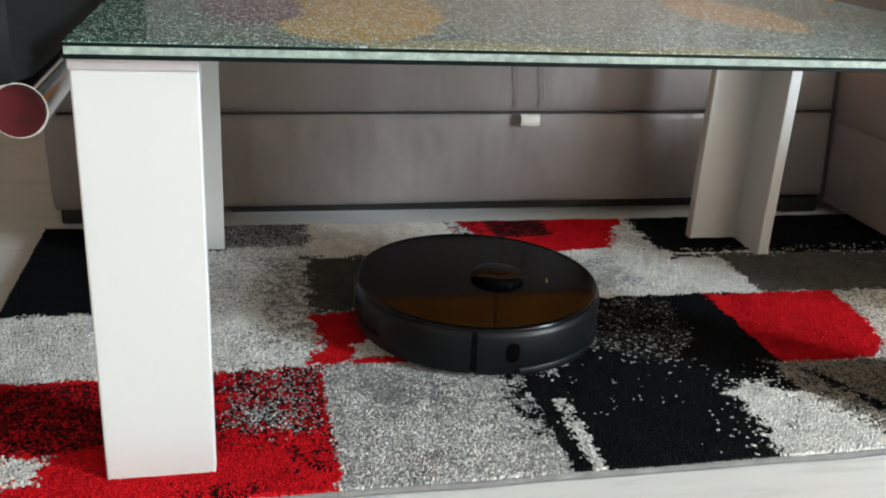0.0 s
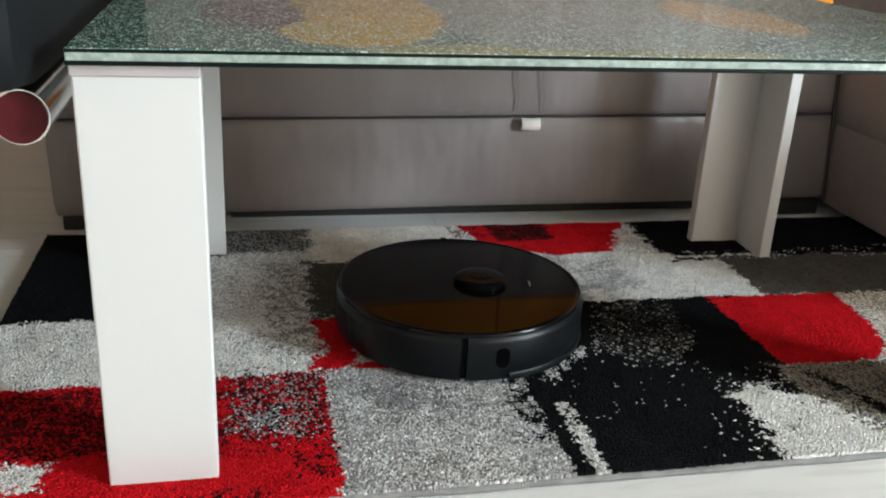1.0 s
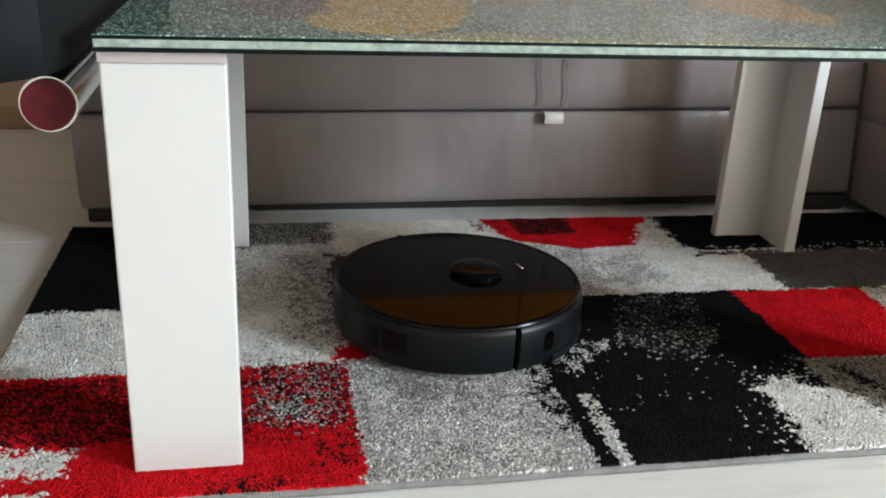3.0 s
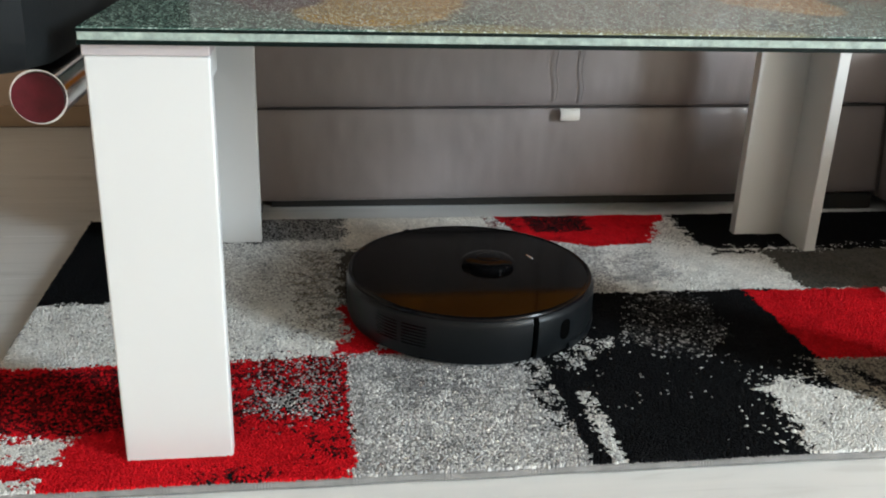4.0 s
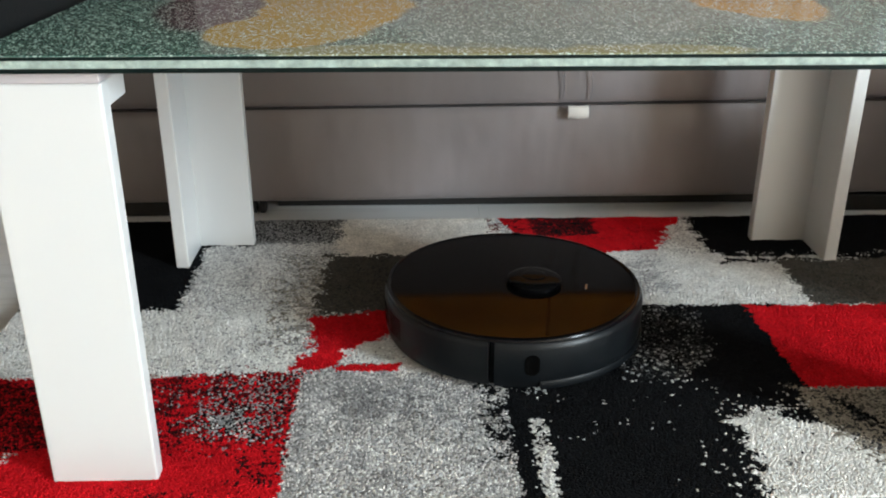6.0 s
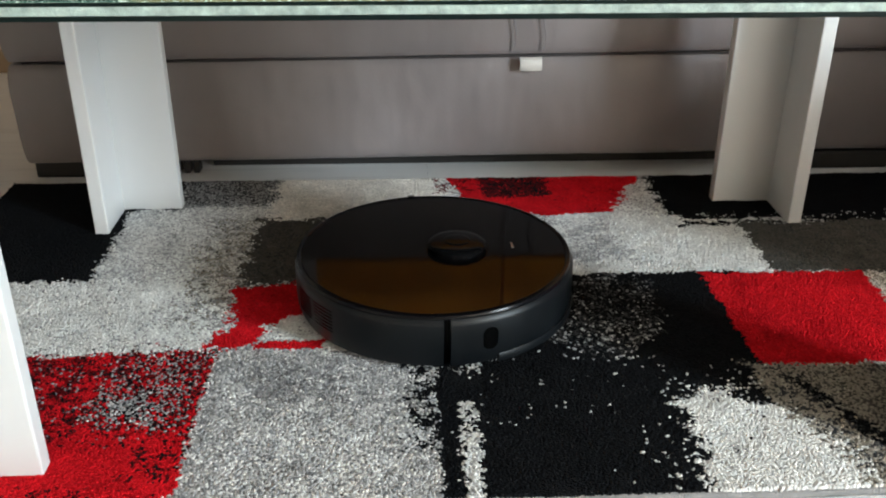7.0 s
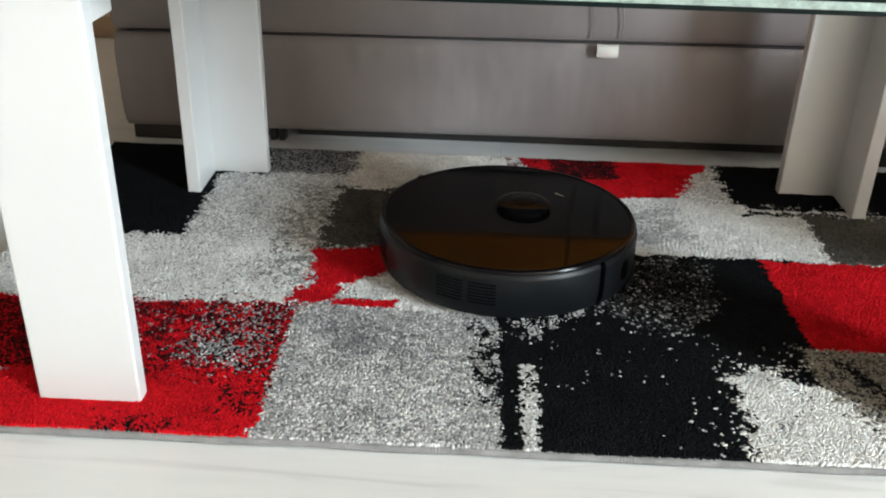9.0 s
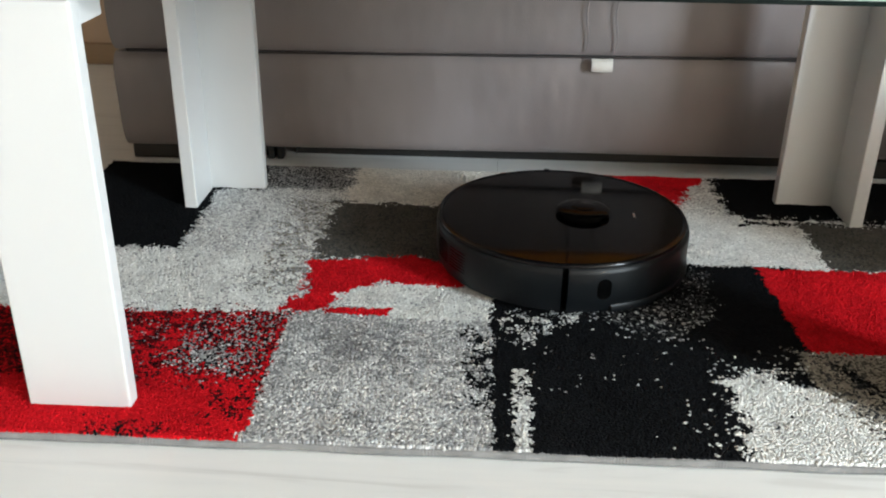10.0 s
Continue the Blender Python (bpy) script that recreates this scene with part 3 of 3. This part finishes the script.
# Woven patches, laid over one another: outline, yarns with their shares, ragged edge, cover.
PATCHES = [
    (rect(-0.3, 1.5, -0.2, 0.9), [(LIGHT, 0.6), (MID, 0.4)], 0.0, 1.0),
    # light field
    (rect(-0.3, 0.06, 0.20, 0.41), [(LIGHT, 0.93), (MID, 0.07)], 0.010, 1.0),
    (rect(0.0, 0.25, 0.38, 0.64), [(LIGHT, 0.5), (SILVER, 0.3), (MID, 0.2)], 0.010, 1.0),
    (rect(0.0, 0.235, 0.205, 0.40), [(LIGHT, 0.90), (MID, 0.10)], 0.012, 1.0),
    (rect(0.17, 0.26, 0.28, 0.60), [(MID, 0.45), (SAND, 0.35), (TAUPE, 0.20)], 0.030, 0.45),
    # black corner
    (rect(-0.3, 0.035, 0.405, 0.9), [(BLACK, 1.0)], 0.012, 1.0),
    (rect(-0.3, 0.105, 0.64, 0.9), [(BLACK, 1.0)], 0.012, 1.0),
    # back edge
    (rect(0.095, 0.262, 0.655, 0.9), [(MID, 0.55), (DARK, 0.45)], 0.014, 1.0),
    (rect(0.255, 0.53, 0.59, 0.9), [(CREAM, 1.0)], 0.020, 1.0),
    (rect(0.245, 0.46, 0.385, 0.598), [(TAUPE, 0.75), (DARK, 0.25)], 0.020, 1.0),
    (rect(0.45, 0.70, 0.40, 0.60), [(LIGHT, 0.5), (MID, 0.5)], 0.012, 1.0),
    (rect(0.69, 1.01, 0.398, 0.61), [(LIGHT, 0.95), (SILVER, 0.05)], 0.014, 1.0),
    (rect(0.70, 0.79, 0.44, 0.57), [(SILVER, 0.6), (MID, 0.4)], 0.030, 0.60),
    ([(0.495, 0.9), (0.90, 0.9), (0.86, 0.70), (0.80, 0.612), (0.69, 0.598), (0.575, 0.65)], [(RED, 0.96), (DRED, 0.04)], 0.005, 1.0),
    ([(0.565, 0.9), (0.715, 0.9), (0.71, 0.685), (0.60, 0.672)], [(DRED, 0.45), (BLACK, 0.55)], 0.010, 0.97),
    (rect(0.52, 0.58, 0.70, 0.9), [(DRED, 0.85), (BLACK, 0.15)], 0.016, 0.35),
    ([(0.79, 0.60), (0.92, 0.58), (0.90, 0.70), (0.855, 0.735), (0.83, 0.68)], [(LIGHT, 0.75), (MID, 0.25)], 0.016, 1.0),
    (rect(0.885, 1.5, 0.592, 0.9), [(BLACK, 1.0)], 0.016, 1.0),
    (rect(0.90, 1.5, 0.560, 0.600), [(BLACK, 1.0)], 0.018, 0.9),
    (rect(0.86, 1.06, 0.568, 0.578), [(LIGHT, 1.0)], 0.006, 0.75),
    (rect(0.985, 1.5, 0.392, 0.562), [(TAUPE, 0.85), (DARK, 0.15)], 0.014, 1.0),
    (rect(1.06, 1.5, 0.165, 0.392), [(CREAM, 0.6), (SAND, 0.4)], 0.010, 1.0),
    # front left
    (rect(-0.3, 0.242, -0.2, 0.215), [(RED, 1.0)], 0.010, 1.0),
    (rect(-0.3, 0.02, 0.055, 0.205), [(DRED, 0.55), (BLACK, 0.22), (RED, 0.23)], 0.020, 0.92),
    (rect(0.03, 0.236, 0.060, 0.214), [(DRED, 0.60), (BLACK, 0.25), (MID, 0.15)], 0.030, 0.55),
    (rect(0.135, 0.238, 0.068, 0.214), [(DRED, 0.28), (BLACK, 0.26), (MID, 0.24), (RED, 0.22)], 0.024, 0.82),
    (rect(0.12, 0.19, 0.085, 0.125), [(MID, 0.5), (LIGHT, 0.1), (BLACK, 0.4)], 0.020, 0.6),
    (rect(0.195, 0.24, -0.01, 0.055), [(BLACK, 0.6), (DRED, 0.4)], 0.024, 0.38),
    (rect(0.06, 0.16, -0.055, -0.018), [(BLACK, 0.6), (DRED, 0.4)], 0.020, 0.30),
    (rect(-0.3, -0.072, 0.002, 0.050), [(LIGHT, 0.8), (MID, 0.2)], 0.016, 0.95),
    (rect(-0.125, -0.088, -0.055, -0.028), [(LIGHT, 0.9), (MID, 0.1)], 0.010, 0.9),
    # grey field
    (rect(0.244, 0.505, -0.2, 0.226), [((0.25, 0.25, 0.255), 0.36), ((0.44, 0.44, 0.44), 0.42), ((0.70, 0.70, 0.69), 0.22)], 0.006, 1.0),
    (rect(0.29, 0.50, -0.05, 0.09), [(LIGHT, 0.35), (SILVER, 0.65)], 0.040, 0.35),
    (rect(0.285, 0.395, 0.115, 0.185), [((0.30, 0.30, 0.305), 0.7), ((0.17, 0.17, 0.175), 0.3)], 0.022, 0.65),
    # small red and white
    ([(0.232, 0.375), (0.385, 0.402), (0.47, 0.36), (0.46, 0.31), (0.37, 0.288), (0.27, 0.285)], [(RED, 1.0)], 0.008, 1.0),
    ([(0.226, 0.226), (0.268, 0.224), (0.315, 0.29), (0.29, 0.37), (0.25, 0.37), (0.232, 0.27)], [(RED, 1.0)], 0.008, 1.0),
    (rect(0.222, 0.25, 0.265, 0.31), [(MID, 0.5), (LIGHT, 0.5)], 0.010, 0.6),
    ([(0.285, 0.275), (0.35, 0.318), (0.50, 0.30), (0.50, 0.215), (0.37, 0.212), (0.32, 0.245)], [(LIGHT, 0.9), (MID, 0.1)], 0.010, 1.0),
    (rect(0.283, 0.366, 0.222, 0.240), [(RED, 1.0)], 0.005, 1.0),
    # black field
    ([(0.50, -0.2), (0.90, -0.2), (0.93, 0.400), (0.50, 0.402)], [(BLACK, 1.0)], 0.008, 1.0),
    ([(0.877, 0.397), (1.108, 0.396), (1.102, 0.325), (1.090, 0.25), (1.068, 0.20), (1.03, 0.168), (0.880, 0.158)], [(RED, 1.0)], 0.007, 1.0),
    ([(0.63, 0.24), (0.68, 0.39), (0.80, 0.39), (0.785, 0.24), (0.70, 0.18)], [(MID, 0.14), (DARK, 0.40), (BLACK, 0.46)], 0.020, 0.58),
    ([(0.63, 0.26), (0.785, 0.26), (0.755, 0.195), (0.695, 0.168), (0.655, 0.20)], [(LIGHT, 0.2), (MID, 0.8)], 0.018, 0.09),
    (rect(0.60, 0.76, 0.15, 0.26), [(SILVER, 0.5), (LIGHT, 0.5)], 0.020, 0.016),
    (rect(0.523, 0.541, -0.2, 0.108), [(LIGHT, 0.6), (SILVER, 0.4)], 0.008, 0.80),
    (rect(0.466, 0.50, 0.02, 0.205), [(BLACK, 1.0)], 0.016, 0.42),
    ([(0.512, 0.238), (0.64, 0.252), (0.60, 0.205), (0.55, 0.160), (0.525, 0.160)], [(LIGHT, 0.4), (SILVER, 0.6)], 0.014, 0.30),
    (rect(0.545, 0.715, 0.062, 0.158), [(LIGHT, 0.7), (SILVER, 0.3)], 0.006, 0.030),
    (rect(0.53, 0.80, -0.04, 0.25), [(LIGHT, 1.0)], 0.010, 0.005),
    # white splash and warm corner
    (rect(0.868, 1.5, -0.2, 0.165), [(TAUPE, 0.35), (SAND, 0.65)], 0.008, 1.0),
    ([(0.86, 0.17), (0.90, 0.17), (0.99, -0.06), (0.93, -0.06)], [(SAND, 0.6), (DARK, 0.4)], 0.014, 0.9),
    ([(0.90, 0.14), (0.915, 0.14), (1.01, -0.06), (0.985, -0.06)], [(BLACK, 0.8), (DARK, 0.2)], 0.008, 0.8),
    ([(0.762, 0.094), (0.815, 0.124), (0.866, 0.080), (0.912, 0.015), (0.94, -0.2), (0.760, -0.2)], [(LIGHT, 1.0)], 0.022, 0.93),
    ([(0.782, 0.072), (0.815, 0.100), (0.850, 0.070), (0.895, 0.0), (0.92, -0.2), (0.770, -0.2)], [(LIGHT, 0.93), (SILVER, 0.07)], 0.012, 1.0),
    (rect(0.70, 0.77, -0.06, 0.06), [(LIGHT, 1.0)], 0.012, 0.05),
    (rect(0.755, 0.83, -0.03, 0.07), [(BLACK, 0.4), (MID, 0.6)], 0.012, 0.03),
    (rect(0.76, 0.87, 0.08, 0.15), [(LIGHT, 0.5), (MID, 0.5)], 0.020, 0.07),
]


def lattice(x, y, sx, sy, rng):
    """Smooth value noise from -1 to 1 with cells of sx by sy metres."""
    u, v = (x + 2) / sx, (y + 2) / sy
    i, j = np.floor(u).astype(int), np.floor(v).astype(int)
    fu, fv = u - i, v - j
    fu, fv = fu * fu * (3 - 2 * fu), fv * fv * (3 - 2 * fv)
    g = rng.random((i.max() + 2, j.max() + 2)) * 2 - 1
    return (g[i, j] * (1 - fu) + g[i + 1, j] * fu) * (1 - fv) + (g[i, j + 1] * (1 - fu) + g[i + 1, j + 1] * fu) * fv


def inside(x, y, poly):
    """Distance inwards from the nearest side of a convex outline given anticlockwise or clockwise."""
    p = np.array(poly)
    area = 0.5 * np.sum(p[:, 0] * np.roll(p[:, 1], -1) - np.roll(p[:, 0], -1) * p[:, 1])
    if area < 0:
        p = p[::-1]
    d = np.full(x.shape, 9.0)
    for a, b in zip(p, np.roll(p, -1, 0)):
        e = (b - a) / np.linalg.norm(b - a)
        d = np.minimum(d, e[0] * (y - a[1]) - e[1] * (x - a[0]))
    return d


def rug_pile():
    rng = np.random.default_rng(7)
    step = 0.00245
    gx, gy = np.meshgrid(np.arange(RX0, RX1, step), np.arange(RY0, RY1, step))
    gx = gx + (np.arange(gx.shape[0]) % 2)[:, None] * step / 2
    x, y = gx.ravel(), gy.ravel()
    x, y = x + rng.normal(0, step * 0.17, x.size), y + rng.normal(0, step * 0.17, x.size)
    col = np.zeros((x.size, 3))
    for poly, yarns, rag, cover in PATCHES:
        edge = inside(x, y, poly)
        ragged = rag * (0.55 * lattice(x, y, 0.016, 0.007, rng) + 0.35 * lattice(x, y, 0.045, 0.02, rng) + 0.45 * rng.normal(0, 0.6, x.size))
        clump = 0.5 + 0.32 * lattice(x, y, 0.012, 0.009, rng) + 0.30 * (rng.random(x.size) * 2 - 1)
        if cover < 0.1:
            u, v = ((x + 1) / 0.0036).astype(int), ((y + 1) / 0.0032).astype(int)
            clump = 0.5 * rng.random((u.max() + 1, v.max() + 1))[u, v] + 0.5 * rng.random(x.size) * 0.12
        hit = (edge + ragged > 0) & (clump < (cover if cover < 0.1 else 0.12 + 0.80 * cover if cover < 1 else 2))
        w = np.array([k for _, k in yarns])
        blend = 0.5 + 0.12 * lattice(x, y, 0.02, 0.012, rng) + 0.46 * (rng.random(x.size) * 2 - 1)
        which = np.searchsorted(np.cumsum(w / w.sum()), np.clip(blend, 0, 0.999))
        c = np.array([k for k, _ in yarns])[np.minimum(which, len(yarns) - 1)]
        col[hit] = c[hit]
    col *= (1 + rng.normal(0, 0.12, x.size))[:, None].clip(0.6, 1.4)
    n = x.size
    h = 0.0105 + rng.normal(0, 0.00022, n) + 0.0007 * lattice(x, y, 0.03, 0.03, rng)
    lean_x, lean_y = rng.normal(0, 0.0011, n), rng.normal(-0.0006, 0.0011, n)
    turn = rng.random(n) * math.pi
    lean_x, lean_y = lean_x * 0.4, lean_y * 0.4
    verts = np.zeros((n, 8, 3), np.float32)
    for k in range(4):
        c, d = np.cos(turn + k * math.pi / 2), np.sin(turn + k * math.pi / 2)
        verts[:, k, 0], verts[:, k, 1], verts[:, k, 2] = x + 0.0024 * c, y + 0.0024 * d, 0.0080
        verts[:, k + 4, 0], verts[:, k + 4, 1] = x + lean_x + 0.0019 * c, y + lean_y + 0.0019 * d
        verts[:, k + 4, 2] = 0.0026 + h + rng.normal(0, 0.0003, n)
    quads = np.array([[0, 1, 5, 4], [1, 2, 6, 5], [2, 3, 7, 6], [3, 0, 4, 7], [4, 5, 6, 7]])
    faces = (np.arange(n)[:, None, None] * 8 + quads[None]).reshape(-1)
    me = bpy.data.meshes.new("pile")
    me.vertices.add(n * 8)
    me.vertices.foreach_set("co", verts.ravel())
    me.loops.add(faces.size)
    me.loops.foreach_set("vertex_index", faces.astype(np.int32))
    me.polygons.add(faces.size // 4)
    me.polygons.foreach_set("loop_start", np.arange(0, faces.size, 4, dtype=np.int32))
    me.update(calc_edges=True)
    a = me.attributes.new("yarn", "FLOAT_COLOR", "POINT")
    rgba = np.ones((n, 8, 4), np.float32)
    rgba[:, :, :3] = col.clip(0, 1)[:, None, :]
    a.data.foreach_set("color", rgba.ravel())
    me.materials.append(M_PILE)
    return me


rug = thing("area_rug", "short-pile rug in red, black, grey and white woven patches", "rug")
pile = new("pile", rug_pile())
pile.parent = rug
tagged(pile, "cut-pile yarn in red, black, grey and white", kind="stuff")
part("backing", box_bm(RX0, RX1, RY0, RY1, 0.0012, 0.0084), M_BACKING, rug, "dark woven backing", smooth=False)


def binding(a, b):
    n = int((Vector(b) - Vector(a)).length / 0.0017)
    pts = [Vector(a).lerp(Vector(b), k / n) + Vector((0.0006 * math.sin(k * 0.11), 0.0006 * math.sin(k * 0.07), 0.0005 * math.sin(k * 0.05))) for k in range(n + 1)]
    return tube(pts, 0.0056, 8, lambda k: 1.0 if k % 2 else 0.90)


_e = 0.0048
for _a, _b in (((RX0, RY0), (RX1, RY0)), ((RX1, RY0), (RX1, RY1)), ((RX1, RY1), (RX0, RY1)), ((RX0, RY1), (RX0, RY0))):
    part("binding", binding((*_a, _e + 0.001), (*_b, _e + 0.001)), M_BIND, rug, "grey overcast edge binding")


# ---- robot vacuum ----
RR, RB = 0.178, 0.007  # radius, clearance of the shell over the pile
robot = thing("robot_vacuum", "round black robot vacuum cleaner with glossy lid, on the rug", "robot vacuum", pose(0.473, 0.3285, RUG_Z))
_top = 0.0715


def shell(r, z0, z1, a0, a1, seg=96, thick=0.012):
    prof = [(r - thick, z0 + 0.004), (r - 0.010, z0), (r - 0.004, z0 + 0.003), (r - 0.001, z0 + 0.012), (r, z0 + 0.026), (r, z1 - 0.008), (r - 0.0012, z1 - 0.003), (r - 0.004, z1), (r - thick, z1)]
    return lathe(prof, seg, a0, a1)


part("body", lathe([(0.0, RB), (RR - 0.020, RB), (RR - 0.012, RB + 0.004), (RR - 0.0118, RB + 0.01), (RR - 0.0118, _top - 0.004), (RR - 0.0125, _top), (RR - 0.016, _top + 0.001), (0.0, _top + 0.001)]), M_BODY, robot)
part("rear_shell", shell(RR - 0.0015, RB + 0.001, _top + 0.0005, 91.2, 268.8), M_BODY, robot)
bumper = part("bumper", shell(RR, RB + 0.001, _top + 0.0005, -88.6, 88.6), M_BODY, robot, "satin graphite front bumper")
part("bumper_skirt", lathe([(RR - 0.004, RB + 0.003), (RR + 0.0012, RB + 0.0035), (RR + 0.0022, RB + 0.009), (RR + 0.0004, RB + 0.0135), (RR - 0.004, RB + 0.0135)], 80, -70, 70), M_BODY, bumper)
part("rim", lathe([(RR - 0.0090, _top + 0.0005), (RR - 0.0035, _top + 0.0005), (RR - 0.0035, _top + 0.0022), (RR - 0.0048, _top + 0.0044), (RR - 0.0078, _top + 0.0050), (RR - 0.0090, _top + 0.0040)] + [(RR - 0.0090, _top + 0.0005)], 128), M_RIM, robot, "glossy black rim")
lid = part("lid", lathe([(0.0, _top + 0.0042), (0.08, _top + 0.0042), (RR - 0.0125, _top + 0.0042), (RR - 0.0112, _top + 0.0042), (RR - 0.0098, _top + 0.0036), (RR - 0.0092, _top + 0.001)], 128), M_LID, robot, "high-gloss black lid")
part("button", box_bm(0.100, 0.103, -0.008, 0.008, _top + 0.0040, _top + 0.0052, bevel=0.0006), M_BTN, lid, "small silver power button")
turret = part("sensor_turret", lathe([(0.0, _top + 0.0155), (0.018, _top + 0.0153), (0.027, _top + 0.0146), (0.033, _top + 0.0135), (0.0368, _top + 0.0118), (0.0380, _top + 0.0100), (0.0360, _top + 0.0095), (0.0360, _top + 0.0045), (0.041, _top + 0.0042)], 64), M_TURRET, robot, "low round laser sensor turret")
turret.matrix_basis = pose(0.030, 0, 0)
part("turret_cap", lathe([(0.0, _top + 0.0166), (0.014, _top + 0.0164), (0.0165, _top + 0.0160), (0.0175, _top + 0.0153)], 48), M_TURRET, turret)


def pill(ang, w, h, z, depth, r):
    """A recessed upright slot set in the side at a bearing."""
    bm = bmesh.new()
    pts = []
    for k in range(24):
        a = 2 * math.pi * k / 24
        cz = (h - w) / 2 * (1 if math.sin(a) >= 0 else -1)
        pts.append((w / 2 * math.cos(a), z + cz + w / 2 * math.sin(a)))
    def at(u, zz, rr):
        a = radians(ang) + u / r
        return (rr * math.cos(a), rr * math.sin(a), zz)
    front = [bm.verts.new(at(u, zz, r + 0.0009)) for u, zz in pts]
    mid = [bm.verts.new(at(u * 0.8, z + (zz - z) * 0.9, r + 0.0006)) for u, zz in pts]
    back = [bm.verts.new(at(u, zz, r - depth)) for u, zz in pts]
    for k in range(24):
        j = (k + 1) % 24
        bm.faces.new((front[k], front[j], mid[j], mid[k]))
        bm.faces.new((back[k], back[j], front[j], front[k]))
    bm.faces.new(mid)
    bm.faces.new(list(reversed(back)))
    return bm


for _sg in (-1, 1):
    part("sensor_window", pill(_sg * 73.5, 0.0185, 0.029, 0.044, 0.004, RR), M_DARK, bumper, "glossy black sensor window")
    part("groove", lathe([(RR - 0.0116, RB + 0.004), (RR - 0.0095, RB + 0.004), (RR - 0.0095, _top - 0.001), (RR - 0.0116, _top - 0.001), (RR - 0.0116, RB + 0.004)], 6, _sg * 90 - 2.4, _sg * 90 + 2.4), M_DARK, robot)
for _row in range(7):
    _z = 0.030 + _row * 0.0045
    for _sg in (-1, 1):
        for _half in (-7.0, 7.0):
            _c = _sg * 150 + _half
            part("vent_slot", lathe([(RR - 0.004, _z), (RR - 0.0010, _z), (RR - 0.0010, _z + 0.0016), (RR - 0.004, _z + 0.0016)] + [(RR - 0.004, _z)], 10, _c - 5.8, _c + 5.8), M_DARK, robot)
part("finger_notch", lathe([(RR - 0.0085, _top + 0.0008), (RR - 0.0028, _top + 0.0008), (RR - 0.0030, _top + 0.0056), (RR - 0.0085, _top + 0.0056), (RR - 0.0085, _top + 0.0008)], 4, 94.6, 97.4), M_DARK, robot, "dark gap in the lid's rim")
for _sg in (-1, 1):
    _w = part("wheel", tube([(0, _sg * 0.11 - 0.009, 0.0), (0, _sg * 0.11 + 0.009, 0.0)], 0.03, 32), M_TYRE, robot)
    _w.matrix_basis = pose(0, 0, 0.0295)
_w = part("caster", tube([(0.12, -0.007, 0.0), (0.12, 0.007, 0.0)], 0.012, 24), M_TYRE, robot)
_w.matrix_basis = pose(0, 0, 0.0115)

# time, x, y, bearing of the bumper's end
ROBOT = [
    (0.0, 0.473, 0.3285, 256), (0.5, 0.4582, 0.3285, 257), (1.0, 0.4444, 0.3275, 260), (1.5, 0.4435, 0.328, 262), (2.0, 0.4380, 0.3275, 263),
    (2.5, 0.4197, 0.322, 276), (2.7, 0.4138, 0.322, 279), (3.8, 0.4037, 0.3255, 299), (4.0, 0.4223, 0.3365, 290), (4.5, 0.4699, 0.3500, 268),
    (5.0, 0.5151, 0.3425, 246), (5.2, 0.5300, 0.3415, 240), (6.3, 0.5182, 0.3315, 261), (6.5, 0.5148, 0.3335, 262), (7.0, 0.5039, 0.3340, 273),
    (7.5, 0.4876, 0.3302, 276), (8.0, 0.4782, 0.3293, 288), (8.5, 0.4830, 0.3330, 312), (9.0, 0.5098, 0.3634, 312), (9.5, 0.5453, 0.3926, 291),
    (10.0, 0.5949, 0.4024, 268),
]


# ---- floor planks ----
floor = structure("floor", box_bm(X0 - 0.2, X1 + 0.2, Y0 - 0.2, Y1 + 0.2, -0.06, -0.008), M_BACKING)
PW, PL = 0.19, 1.26
_plank_meshes = {}


def plank_mesh(length, width):
    """One board mesh for each length and width in use."""
    key = (round(length, 3), round(width, 3))
    if key not in _plank_meshes:
        me = finish(box_bm(0, length - 0.0006, 0, width - 0.0006, -0.008, 0.0, bevel=0.0004, seg=1), "plank", False)
        me.materials.append(M_PLANK)
        _plank_meshes[key] = me
    return _plank_meshes[key]


for _r in range(-21, 10):
    _ya, _yb = max(Y0, -0.22 + PW * _r), min(Y1, -0.22 + PW * (_r + 1))
    if _yb - _ya < 0.01:
        continue
    for _k in range(-4, 6):
        _xs = 1.10 + PL * _k - (0.37 * _r) % PL
        _xa, _xb = max(X0, _xs), min(X1, _xs + PL)
        if _xb - _xa > 0.01:
            _p = new("plank", plank_mesh(_xb - _xa, _yb - _ya))
            _p.parent = floor
            _p.matrix_basis = pose(_xa, _ya, 0)


def motions():
    walk(robot, [(t, pose(x, y, RUG_Z, 0, 0, seam + 90)) for t, x, y, seam in ROBOT])


motions()
